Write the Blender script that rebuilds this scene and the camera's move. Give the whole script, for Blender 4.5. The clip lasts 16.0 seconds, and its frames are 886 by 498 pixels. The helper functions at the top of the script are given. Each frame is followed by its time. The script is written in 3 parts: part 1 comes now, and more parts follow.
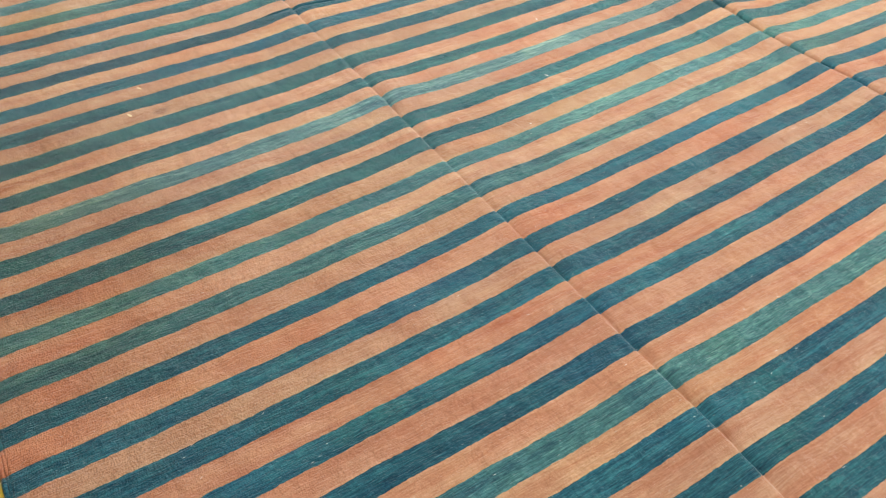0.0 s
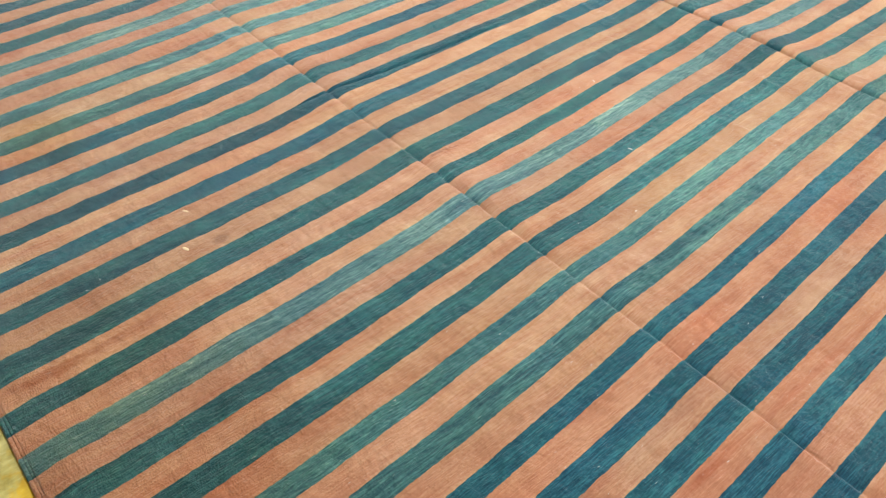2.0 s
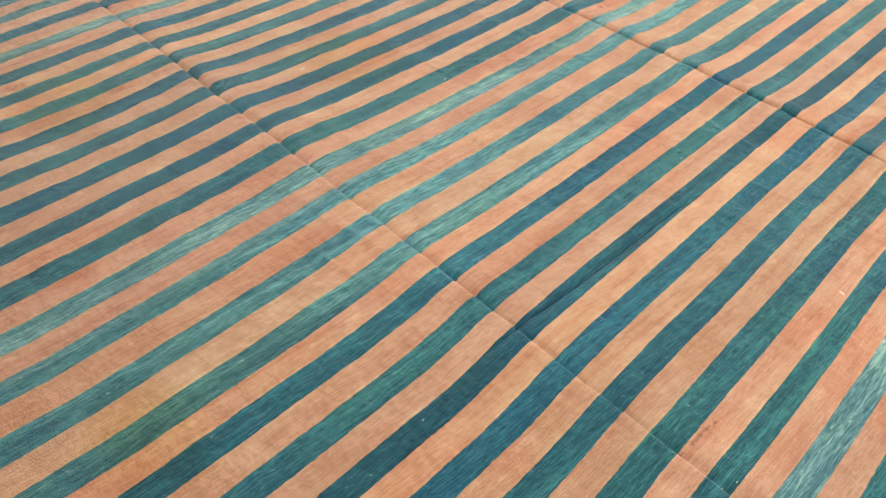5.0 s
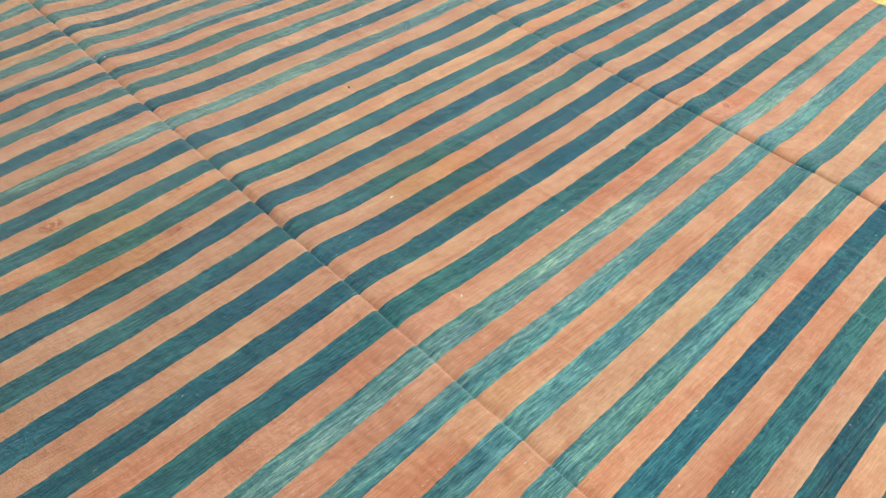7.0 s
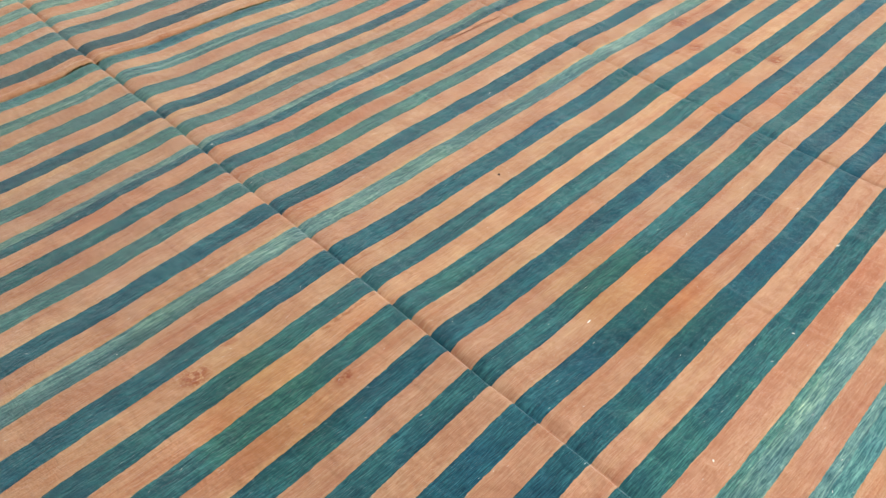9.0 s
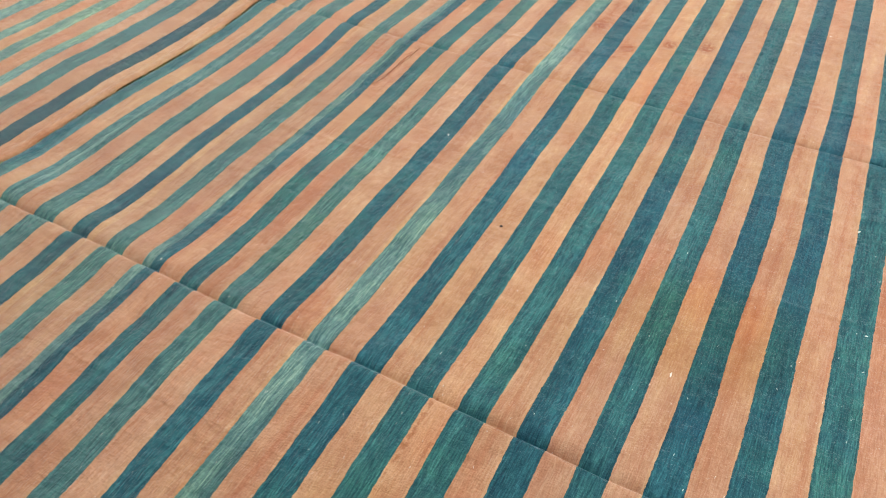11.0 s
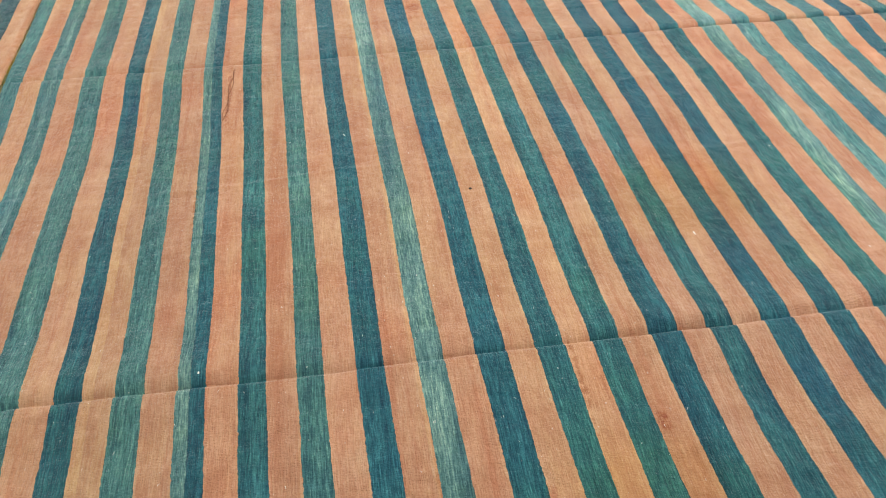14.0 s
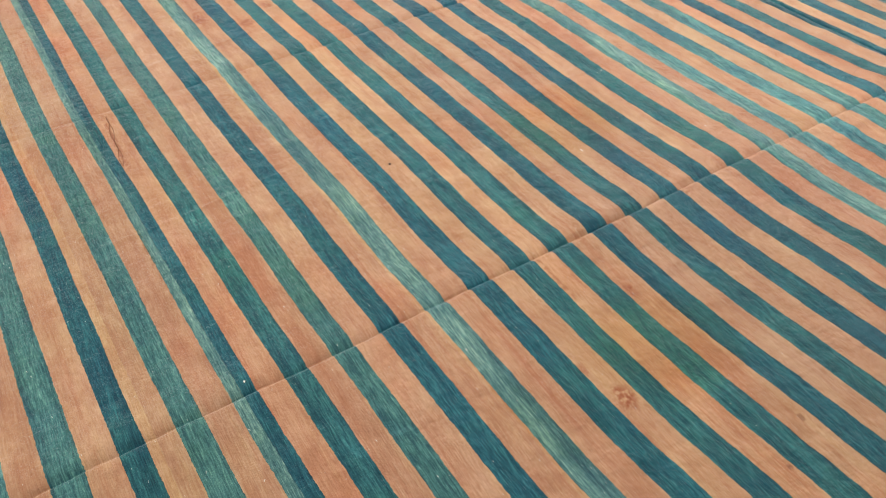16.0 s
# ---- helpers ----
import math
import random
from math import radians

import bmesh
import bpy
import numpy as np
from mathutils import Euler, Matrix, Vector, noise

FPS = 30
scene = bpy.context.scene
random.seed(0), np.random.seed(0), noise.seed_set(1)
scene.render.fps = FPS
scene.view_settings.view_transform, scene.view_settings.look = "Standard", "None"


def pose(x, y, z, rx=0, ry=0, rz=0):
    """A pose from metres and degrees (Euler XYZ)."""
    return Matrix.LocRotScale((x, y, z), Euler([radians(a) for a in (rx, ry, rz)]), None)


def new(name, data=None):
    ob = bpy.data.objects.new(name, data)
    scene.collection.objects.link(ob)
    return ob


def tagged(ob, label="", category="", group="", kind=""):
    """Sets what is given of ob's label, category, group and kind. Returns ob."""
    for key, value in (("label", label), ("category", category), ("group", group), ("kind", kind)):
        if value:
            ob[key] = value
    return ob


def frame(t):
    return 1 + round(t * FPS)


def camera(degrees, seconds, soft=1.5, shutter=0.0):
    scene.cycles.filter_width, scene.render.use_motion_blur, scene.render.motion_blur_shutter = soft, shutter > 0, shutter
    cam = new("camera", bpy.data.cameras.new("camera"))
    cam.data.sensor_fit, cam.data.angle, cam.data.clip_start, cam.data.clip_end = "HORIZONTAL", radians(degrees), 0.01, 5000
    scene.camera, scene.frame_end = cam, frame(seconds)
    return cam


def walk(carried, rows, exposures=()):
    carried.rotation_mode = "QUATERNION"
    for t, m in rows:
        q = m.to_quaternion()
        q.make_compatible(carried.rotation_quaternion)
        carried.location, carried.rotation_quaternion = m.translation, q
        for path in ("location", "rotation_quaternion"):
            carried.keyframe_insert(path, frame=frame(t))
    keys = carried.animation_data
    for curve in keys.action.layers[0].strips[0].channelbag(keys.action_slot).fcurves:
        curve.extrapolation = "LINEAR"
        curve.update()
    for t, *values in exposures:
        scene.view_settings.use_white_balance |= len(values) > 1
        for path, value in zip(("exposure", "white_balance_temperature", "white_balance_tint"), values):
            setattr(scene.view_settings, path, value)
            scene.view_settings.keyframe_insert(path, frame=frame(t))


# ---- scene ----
# ---- camera ----
cam = camera(59.77, 16.0, soft=1.1)
# seconds, eye, yaw, pitch, roll
ROWS = [
    (0.0, 4.243, -0.814, 1.178, 56.99, -43.25, 1.89),
    (0.5, 4.143, -0.852, 1.186, 55.32, -43.40, 1.72),
    (1.0, 4.010, -0.967, 1.196, 53.33, -43.38, 1.49),
    (1.5, 3.866, -1.016, 1.210, 51.03, -43.27, 1.40),
    (2.0, 3.690, -0.976, 1.220, 49.20, -43.06, 1.29),
    (2.5, 3.523, -0.974, 1.245, 47.84, -43.01, 1.34),
    (3.0, 3.336, -1.036, 1.269, 47.26, -42.93, 1.20),
    (3.5, 3.179, -1.034, 1.279, 46.95, -42.85, 1.20),
    (4.0, 3.028, -0.962, 1.277, 46.64, -42.70, 1.22),
    (4.2, 2.957, -0.949, 1.281, 46.26, -42.89, 1.62),
    (6.3, 2.275, -0.688, 1.352, 45.12, -43.31, 2.37),
    (6.5, 2.217, -0.666, 1.353, 45.57, -43.32, 2.21),
    (7.0, 2.030, -0.691, 1.352, 45.96, -43.34, 2.05),
    (7.5, 1.870, -0.705, 1.355, 46.16, -43.31, 1.97),
    (8.0, 1.689, -0.647, 1.339, 46.27, -43.21, 1.77),
    (8.5, 1.521, -0.639, 1.329, 46.05, -43.19, 1.48),
    (9.0, 1.367, -0.739, 1.339, 45.30, -43.17, 0.97),
    (9.5, 1.230, -0.790, 1.331, 43.29, -43.12, 0.53),
    (10.0, 1.097, -0.770, 1.321, 39.72, -43.06, 0.15),
    (10.2, 1.054, -0.765, 1.315, 37.81, -42.96, 0.08),
    (12.3, 0.460, -0.865, 1.277, 14.06, -43.29, -0.36),
    (12.5, 0.411, -0.896, 1.275, 11.76, -43.44, -0.36),
    (13.0, 0.258, -0.993, 1.318, 5.68, -43.64, -0.47),
    (13.5, 0.122, -1.001, 1.308, -0.74, -43.91, -0.74),
    (14.0, -0.033, -0.959, 1.299, -7.81, -43.86, -0.67),
    (14.5, -0.163, -0.934, 1.339, -14.28, -44.17, -0.99),
    (15.0, -0.302, -0.983, 1.370, -20.56, -44.31, -0.94),
    (15.5, -0.435, -1.038, 1.405, -26.11, -44.34, -1.03),
    (16.0, -0.550, -1.027, 1.411, -31.36, -44.31, -0.99),
]
EXPOSURES = [(0.0, 0.0), (16.0, 0.0)]
walk(cam, [(t, pose(x, y, z, 90 + pitch, 0, yaw) @ pose(0, 0, 0, 0, 0, roll)) for t, x, y, z, yaw, pitch, roll in ROWS], EXPOSURES)

# ---- light ----
world = bpy.data.worlds.new("world")
world.use_nodes = True
world.node_tree.nodes["Background"].inputs[0].default_value = (1.0, 1.0, 1.0, 1)
world.node_tree.nodes["Background"].inputs[1].default_value = 0.05
scene.world = world


# an area light below the ceiling, assumed: no fixture is known there
def assumed_lamp(x, y, z, sx, sy, watts):
    data = bpy.data.lights.new("assumed_lamp", "AREA")
    data.shape, data.size, data.size_y, data.energy, data.color = "RECTANGLE", sx, sy, watts, (0.970, 1.0, 1.085)
    lamp = new("assumed_lamp", data)
    lamp.matrix_world = pose(x, y, z)
    return lamp


# two rows of added, unseen lamps, balanced for brightness over the rug
for lx, back, front in ((-4.2, 187, 126), (1.7, 135, 92), (6.0, 170, 86)):
    assumed_lamp(lx, 3.9, 3.1, 1.4, 0.7, back)
    assumed_lamp(lx, 0.5, 3.1, 1.4, 0.5, front)


# ---- materials ----
def links(mat):
    mat.use_nodes = True
    tree = mat.node_tree
    return tree, tree.nodes, tree.nodes["Principled BSDF"]


class Net:
    """Short hand for node trees."""

    def __init__(self, name):
        self.mat = bpy.data.materials.new(name)
        self.tree, self.nodes, self.out = links(self.mat)

    def put(self, value, socket):
        if isinstance(value, bpy.types.NodeSocket):
            self.tree.links.new(value, socket)
        else:
            socket.default_value = value

    def add(self, kind, **settings):
        node = self.nodes.new(kind)
        for key, value in settings.items():
            setattr(node, key, value)
        return node

    def math(self, op, a, b=0.0, clamp=False):
        n = self.add("ShaderNodeMath", operation=op, use_clamp=clamp)
        self.put(a, n.inputs[0]), self.put(b, n.inputs[1])
        return n.outputs[0]

    def noise(self, vector, scale, detail=2.0, rough=0.5, stretch=(1, 1, 1), shift=0.0):
        m = self.add("ShaderNodeMapping")
        self.put(vector, m.inputs[0])
        m.inputs[1].default_value = (shift, shift * 0.7, shift * 1.3)
        m.inputs[3].default_value = stretch
        n = self.add("ShaderNodeTexNoise")
        self.put(m.outputs[0], n.inputs["Vector"])
        n.inputs["Scale"].default_value, n.inputs["Detail"].default_value, n.inputs["Roughness"].default_value = scale, detail, rough
        return n.outputs[0]

    def ramp(self, value, low, high, a=0.0, b=1.0):
        n = self.add("ShaderNodeMapRange")
        self.put(value, n.inputs[0])
        for i, v in enumerate((low, high, a, b)):
            n.inputs[i + 1].default_value = v
        return n.outputs[0]

    def mix(self, factor, a, b, blend="MIX"):
        n = self.add("ShaderNodeMix", data_type="RGBA", blend_type=blend)
        self.put(factor, n.inputs[0]), self.put(a, n.inputs[6]), self.put(b, n.inputs[7])
        return n.outputs[2]


# shade over the rug's near edge, painted into the dye as a broad tint
NEAR_SHADE = (0.85, 0.71, 0.62)
BROWN, CHAR, RUST, OCHRE, SOOT = (0.66, 0.62, 0.62), (0.50, 0.36, 0.32), (0.64, 0.34, 0.27), (0.93, 0.88, 0.66), (0.72, 0.55, 0.46)
# spills and near-edge shade: place, half width and half length, tint, strength
SPILLS_AND_SHADE = [(2.358, -0.510, 0.017, 0.020, BROWN, 1.0), (0.284, -0.407, 0.024, 0.040, RUST, 0.9), (0.254, -0.300, 0.012, 0.020, RUST, 0.6),
          (0.506, -0.178, 0.013, 0.022, RUST, 0.9), (0.459, 1.756, 0.028, 0.042, RUST, 0.9), (0.344, 1.721, 0.028, 0.032, RUST, 0.8),
          (0.082, 1.740, 0.030, 0.040, RUST, 1.0), (0.225, 1.625, 0.028, 0.030, RUST, 0.7), (0.617, 1.618, 0.025, 0.034, RUST, 0.6),
          (2.502, -0.945, 0.017, 0.085, SOOT, 1.0), (2.497, -0.800, 0.012, 0.080, SOOT, 0.6), (1.765, 1.362, 0.020, 0.020, RUST, 0.8), (1.115, 1.428, 0.014, 0.014, RUST, 1.0), (-0.398, 1.140, 0.008, 0.140, RUST, 0.7),
          (0.371, -0.065, 0.005, 0.095, SOOT, 0.8), (0.413, -0.084, 0.005, 0.020, SOOT, 0.7), (0.445, -0.711, 0.005, 0.007, CHAR, 0.8),
          (0.559, -0.643, 0.005, 0.008, CHAR, 0.8), (2.422, 0.096, 0.004, 0.042, CHAR, 0.7), (-1.566, 0.141, 0.005, 0.028, CHAR, 0.7), (-0.456, 0.603, 0.004, 0.080, SOOT, 0.8),
          (2.78, -0.88, 0.62, 0.34, NEAR_SHADE, 0.8), (1.705, -0.700, 0.16, 0.13, OCHRE, 0.8), (0.800, 0.480, 0.22, 0.20, OCHRE, 0.8), (0.450, -0.330, 0.20, 0.16, OCHRE, 0.7)]

# washed-out places and painted sheen: place, half width and half length, strength
WASH_AND_SHEEN = [(2.585, 0.62, 0.05, 0.16, 0.8), (2.62, 0.24, 0.035, 0.16, 0.7), (2.61, -0.12, 0.03, 0.10, 0.6), (2.82, 1.20, 0.07, 0.13, 0.8),
          (2.97, 0.86, 0.09, 0.15, 0.7), (3.00, 0.16, 0.04, 0.12, 0.6), (1.625, 0.14, 0.05, 0.16, 0.9), (1.630, -0.18, 0.04, 0.12, 0.8),
          (1.602, 0.60, 0.07, 0.24, 0.7), (1.245, -0.28, 0.05, 0.16, 0.9), (1.290, 1.46, 0.13, 0.26, 1.0), (1.270, 0.55, 0.08, 0.30, 0.8),
          (1.340, 0.12, 0.03, 0.18, 0.7), (0.055, -0.09, 0.04, 0.08, 0.9), (0.055, 0.40, 0.035, 0.22, 0.6), (-0.25, 0.67, 0.12, 0.06, 0.7),
          (-0.55, 0.66, 0.06, 0.07, 0.7), (2.88, 0.72, 0.30, 0.40, 1.0), (1.45, 0.18, 0.28, 0.42, 0.95), (0.035, 1.44, 0.035, 0.16, 0.9), (-0.925, 0.05, 0.05, 0.20, 0.6), (-0.43, 0.02, 0.04, 0.10, 0.6)]


def wool():
    """Weft-faced wool: the dye comes from the object's own colour, the yarns run along v."""
    n = Net("dyed_wool")
    info = n.add("ShaderNodeObjectInfo")
    uv = n.add("ShaderNodeUVMap", uv_map="yarn").outputs[0]
    place = n.add("ShaderNodeTexCoord").outputs["Object"]
    # every stripe takes its own piece of the yarn noise
    lift = n.add("ShaderNodeCombineXYZ")
    n.put(n.math("MULTIPLY", info.outputs["Random"], 61.0), lift.inputs[2])
    here = n.add("ShaderNodeVectorMath", operation="ADD")
    n.put(uv, here.inputs[0]), n.put(lift.outputs[0], here.inputs[1])
    yarn = here.outputs[0]
    streak = n.noise(yarn, 1.0, 3.0, 0.66, (430, 30, 1))
    band = n.noise(yarn, 1.0, 2.0, 0.5, (42, 0.8, 1), 3.0)
    patch = n.noise(place, 1.0, 3.0, 0.55, (8, 3.0, 1), 7.0)
    stain = n.noise(place, 1.6, 3.0, 0.55, (1, 1, 1), 11.0)
    slub = n.noise(yarn, 1.0, 2.0, 0.5, (420, 60, 1), 19.0)
    heather = n.noise(yarn, 1.0, 4.0, 0.72, (160, 9, 1), 27.0)
    crumple = n.noise(place, 1.0, 4.0, 0.62, (26, 34, 1), 33.0)
    fleck = n.noise(yarn, 1.0, 1.0, 0.4, (330, 70, 1), 23.0)
    pilling = n.noise(place, 420.0, 2.0, 0.6)
    weave = n.noise(yarn, 1.0, 2.0, 0.65, (130, 430, 1), 41.0)
    dye = info.outputs["Color"]
    sep = n.add("ShaderNodeSeparateColor")
    n.put(dye, sep.inputs[0])
    cool = n.ramp(n.math("SUBTRACT", sep.outputs[2], sep.outputs[0]), -0.02, 0.02)
    # faded and saturated dips of the same dye
    faded = n.mix(cool, n.mix(1.0, dye, (1.05, 1.11, 1.06, 1), "MULTIPLY"), n.mix(1.0, dye, (1.75, 1.48, 1.38, 1), "MULTIPLY"))
    deep = n.mix(cool, n.mix(1.0, dye, (0.92, 0.79, 0.74, 1), "MULTIPLY"), n.mix(1.0, dye, (0.72, 0.78, 0.86, 1), "MULTIPLY"))
    tone = n.mix(n.ramp(band, 0.50, 0.66, 0.0, 0.75), dye, faded)
    tone = n.mix(n.ramp(band, 0.46, 0.32), tone, deep)
    tone = n.mix(n.ramp(patch, 0.5, 0.78, 0.0, 0.7), tone, faded)
    tone = n.mix(n.ramp(patch, 0.46, 0.24, 0.0, 0.6), tone, deep)
    # mottling of the orange at the width of a hand and of a finger
    mottle = n.noise(place, 1.0, 5.0, 0.68, (16, 9, 1), 71.0)
    specks = n.noise(place, 1.0, 3.0, 0.6, (85, 40, 1), 75.0)
    warm_tone = n.mix(n.ramp(mottle, 0.38, 0.62), n.mix(1.0, tone, (0.89, 0.81, 0.77, 1), "MULTIPLY"), n.mix(1.0, tone, (1.06, 1.10, 1.10, 1), "MULTIPLY"))
    warm_tone = n.mix(n.ramp(specks, 0.36, 0.27, 0.0, 0.6), warm_tone, n.mix(1.0, warm_tone, (0.82, 0.70, 0.60, 1), "MULTIPLY"))
    warm_tone = n.mix(n.ramp(specks, 0.62, 0.74, 0.0, 0.5), warm_tone, n.mix(1.0, warm_tone, (1.08, 1.17, 1.17, 1), "MULTIPLY"))
    cool_tone = n.mix(n.ramp(mottle, 0.36, 0.64), n.mix(1.0, tone, (0.86, 0.89, 0.93, 1), "MULTIPLY"), n.mix(1.0, tone, (1.16, 1.10, 1.07, 1), "MULTIPLY"))
    tone = n.mix(cool, warm_tone, cool_tone)
    # redder and yellower stretches of the orange, as broad as an arm is long
    broad = n.noise(place, 2.4, 3.0, 0.5, (1, 1, 1), 91.0)
    redder, yellower = n.mix(1.0, tone, (1.01, 0.86, 0.81, 1), "MULTIPLY"), n.mix(1.0, tone, (1.01, 1.04, 0.99, 1), "MULTIPLY")
    hue = n.mix(n.ramp(broad, 0.53, 0.68), n.mix(n.ramp(broad, 0.47, 0.34), tone, yellower), redder)
    # pale lines on fine crosswise wrinkles: worn threads and painted ridge highlights
    wear_glint = n.noise(place, 1.0, 3.0, 0.6, (7, 75, 1), 95.0)
    worn = n.math("MULTIPLY", n.ramp(wear_glint, 0.63, 0.70, 0.0, 0.55), n.ramp(broad, 0.42, 0.56))
    # bluer and greener stretches of the blue
    vat = n.noise(place, 2.9, 4.0, 0.6, (1, 1, 1), 99.0)
    bluer, greener = n.mix(1.0, tone, (0.88, 0.95, 1.05, 1), "MULTIPLY"), n.mix(1.0, tone, (1.06, 1.04, 0.93, 1), "MULTIPLY")
    tone = n.mix(cool, hue, n.mix(n.ramp(vat, 0.54, 0.64), n.mix(n.ramp(vat, 0.46, 0.36), tone, greener), bluer))
    tone = n.mix(worn, tone, n.mix(cool, n.mix(1.0, tone, (1.10, 1.18, 1.20, 1), "MULTIPLY"), n.mix(1.0, tone, (1.6, 1.35, 1.28, 1), "MULTIPLY")))
    # the dye thins out beside the joins of two stripes
    side = n.add("ShaderNodeSeparateXYZ")
    n.put(n.add("ShaderNodeUVMap", uv_map="across").outputs[0], side.inputs[0])
    rim = n.math("ABSOLUTE", n.math("SUBTRACT", side.outputs[0], 0.47))
    fray = n.noise(yarn, 1.0, 3.0, 0.6, (8, 6, 1), 81.0)
    rim = n.math("MULTIPLY", n.ramp(n.math("ADD", rim, n.math("MULTIPLY", n.math("SUBTRACT", fray, 0.5), 0.10)), 0.43, 0.49), n.ramp(fray, 0.36, 0.60, 0.25, 1.0))
    tone = n.mix(rim, tone, n.mix(cool, n.mix(1.0, tone, (1.07, 1.19, 1.17, 1), "MULTIPLY"), n.mix(1.0, tone, (0.96, 0.86, 0.84, 1), "MULTIPLY")))
    # places washed pale; the two broadest paint in a whitish sheen
    flat = n.add("ShaderNodeSeparateXYZ")
    n.put(place, flat.inputs[0])
    pale = 0.0
    for sx, sy, wide, long, power in WASH_AND_SHEEN:
        gx = n.math("DIVIDE", n.math("SUBTRACT", flat.outputs[0], sx), wide)
        gy = n.math("DIVIDE", n.math("SUBTRACT", flat.outputs[1], sy), long)
        far = n.math("ADD", n.math("MULTIPLY", gx, gx), n.math("MULTIPLY", gy, gy))
        pale = n.math("MAXIMUM", pale, n.math("MULTIPLY", n.math("SUBTRACT", 1.0, n.ramp(far, 0.0, 1.7)), power))
    pale = n.math("MULTIPLY", pale, n.ramp(n.noise(yarn, 1.0, 4.0, 0.68, (120, 15, 1), 51.0), 0.34, 0.64), True)
    tone = n.mix(pale, tone, n.mix(cool, n.mix(1.0, tone, (1.06, 1.14, 1.14, 1), "MULTIPLY"), n.mix(1.0, tone, (2.5, 1.92, 1.70, 1), "MULTIPLY")))
    # old tea-coloured stains, right across the stripes
    tone = n.mix(n.ramp(stain, 0.54, 0.74, 0.0, 0.16), tone, n.mix(1.0, tone, (0.95, 0.82, 0.55, 1), "MULTIPLY"))
    # spills, rusty scuffs and the painted near-edge shade, with places of their own
    rough_edge = n.math("MULTIPLY", n.math("SUBTRACT", n.noise(place, 60.0, 4.0, 0.7, (1, 1, 1), 31.0), 0.5), 0.03)
    scuff = n.ramp(n.noise(place, 120.0, 3.0, 0.65, (1, 0.6, 1), 61.0), 0.41, 0.50)
    for sx, sy, wide, long, spot_tone, power in SPILLS_AND_SHADE:
        gx = n.math("DIVIDE", n.math("SUBTRACT", flat.outputs[0], sx), wide)
        gy = n.math("DIVIDE", n.math("SUBTRACT", flat.outputs[1], sy), long)
        far = n.math("SQRT", n.math("ADD", n.math("MULTIPLY", gx, gx), n.math("MULTIPLY", gy, gy)))
        far = n.math("ADD", far, n.math("DIVIDE", rough_edge, wide))
        reach = n.ramp(far, 1.15, 0.55, 0.0, power)
        if spot_tone is RUST:
            reach = n.math("MULTIPLY", reach, scuff)
        tone = n.mix(reach, tone, n.mix(1.0, tone, (*spot_tone, 1), "MULTIPLY"))
    # heathered yarn: lighter and darker lengths of it side by side
    tone = n.mix(n.ramp(heather, 0.38, 0.62), n.mix(cool, n.mix(1.0, tone, (0.95, 0.92, 0.90, 1), "MULTIPLY"), n.mix(1.0, tone, (0.74, 0.80, 0.84, 1), "MULTIPLY")),
                 n.mix(cool, n.mix(1.0, tone, (1.03, 1.05, 1.06, 1), "MULTIPLY"), n.mix(1.0, tone, (1.45, 1.24, 1.18, 1), "MULTIPLY")))
    # yarn grain
    grain = n.mix(n.ramp(streak, 0.40, 0.60), n.mix(1.0, tone, (0.58, 0.66, 0.72, 1), "MULTIPLY"), n.mix(1.0, tone, (1.68, 1.40, 1.30, 1), "MULTIPLY"))
    calm = n.mix(n.ramp(streak, 0.40, 0.60), n.mix(1.0, tone, (0.92, 0.86, 0.82, 1), "MULTIPLY"), n.mix(1.0, tone, (1.06, 1.10, 1.13, 1), "MULTIPLY"))
    tone = n.mix(cool, calm, grain)
    rib = n.mix(cool, n.mix(n.ramp(weave, 0.30, 0.70), (0.94, 0.93, 0.92, 1), (1.05, 1.06, 1.07, 1)), n.mix(n.ramp(weave, 0.34, 0.68), (0.82, 0.84, 0.86, 1), (1.20, 1.17, 1.15, 1)))
    tone = n.mix(1.0, tone, rib, "MULTIPLY")
    tone = n.mix(n.ramp(slub, 0.60, 0.70, 0.0, 0.75), tone, n.mix(cool, n.mix(1.0, tone, (1.10, 1.15, 1.16, 1), "MULTIPLY"), n.mix(1.0, tone, (2.3, 1.75, 1.58, 1), "MULTIPLY")))
    tone = n.mix(n.ramp(fleck, 0.78, 0.85, 0.0, 0.7), tone, (0.60, 0.60, 0.54, 1))
    n.put(tone, n.out.inputs["Base Color"])
    n.out.inputs["Roughness"].default_value = 0.60
    n.out.inputs["Specular IOR Level"].default_value = 0.16
    n.out.inputs["Sheen Weight"].default_value = 0.30
    n.out.inputs["Sheen Roughness"].default_value = 0.17
    bump = n.add("ShaderNodeBump")
    bump.inputs["Strength"].default_value, bump.inputs["Distance"].default_value = 1.0, 0.0042
    n.put(n.math("ADD", n.math("ADD", n.math("MULTIPLY", streak, 0.8), n.math("MULTIPLY", slub, 0.6)), n.math("ADD", n.math("ADD", n.math("MULTIPLY", weave, 0.6), n.math("MULTIPLY", crumple, 2.2)), n.math("MULTIPLY", pilling, 0.3))), bump.inputs["Height"])
    n.put(bump.outputs[0], n.out.inputs["Normal"])
    return n.mat


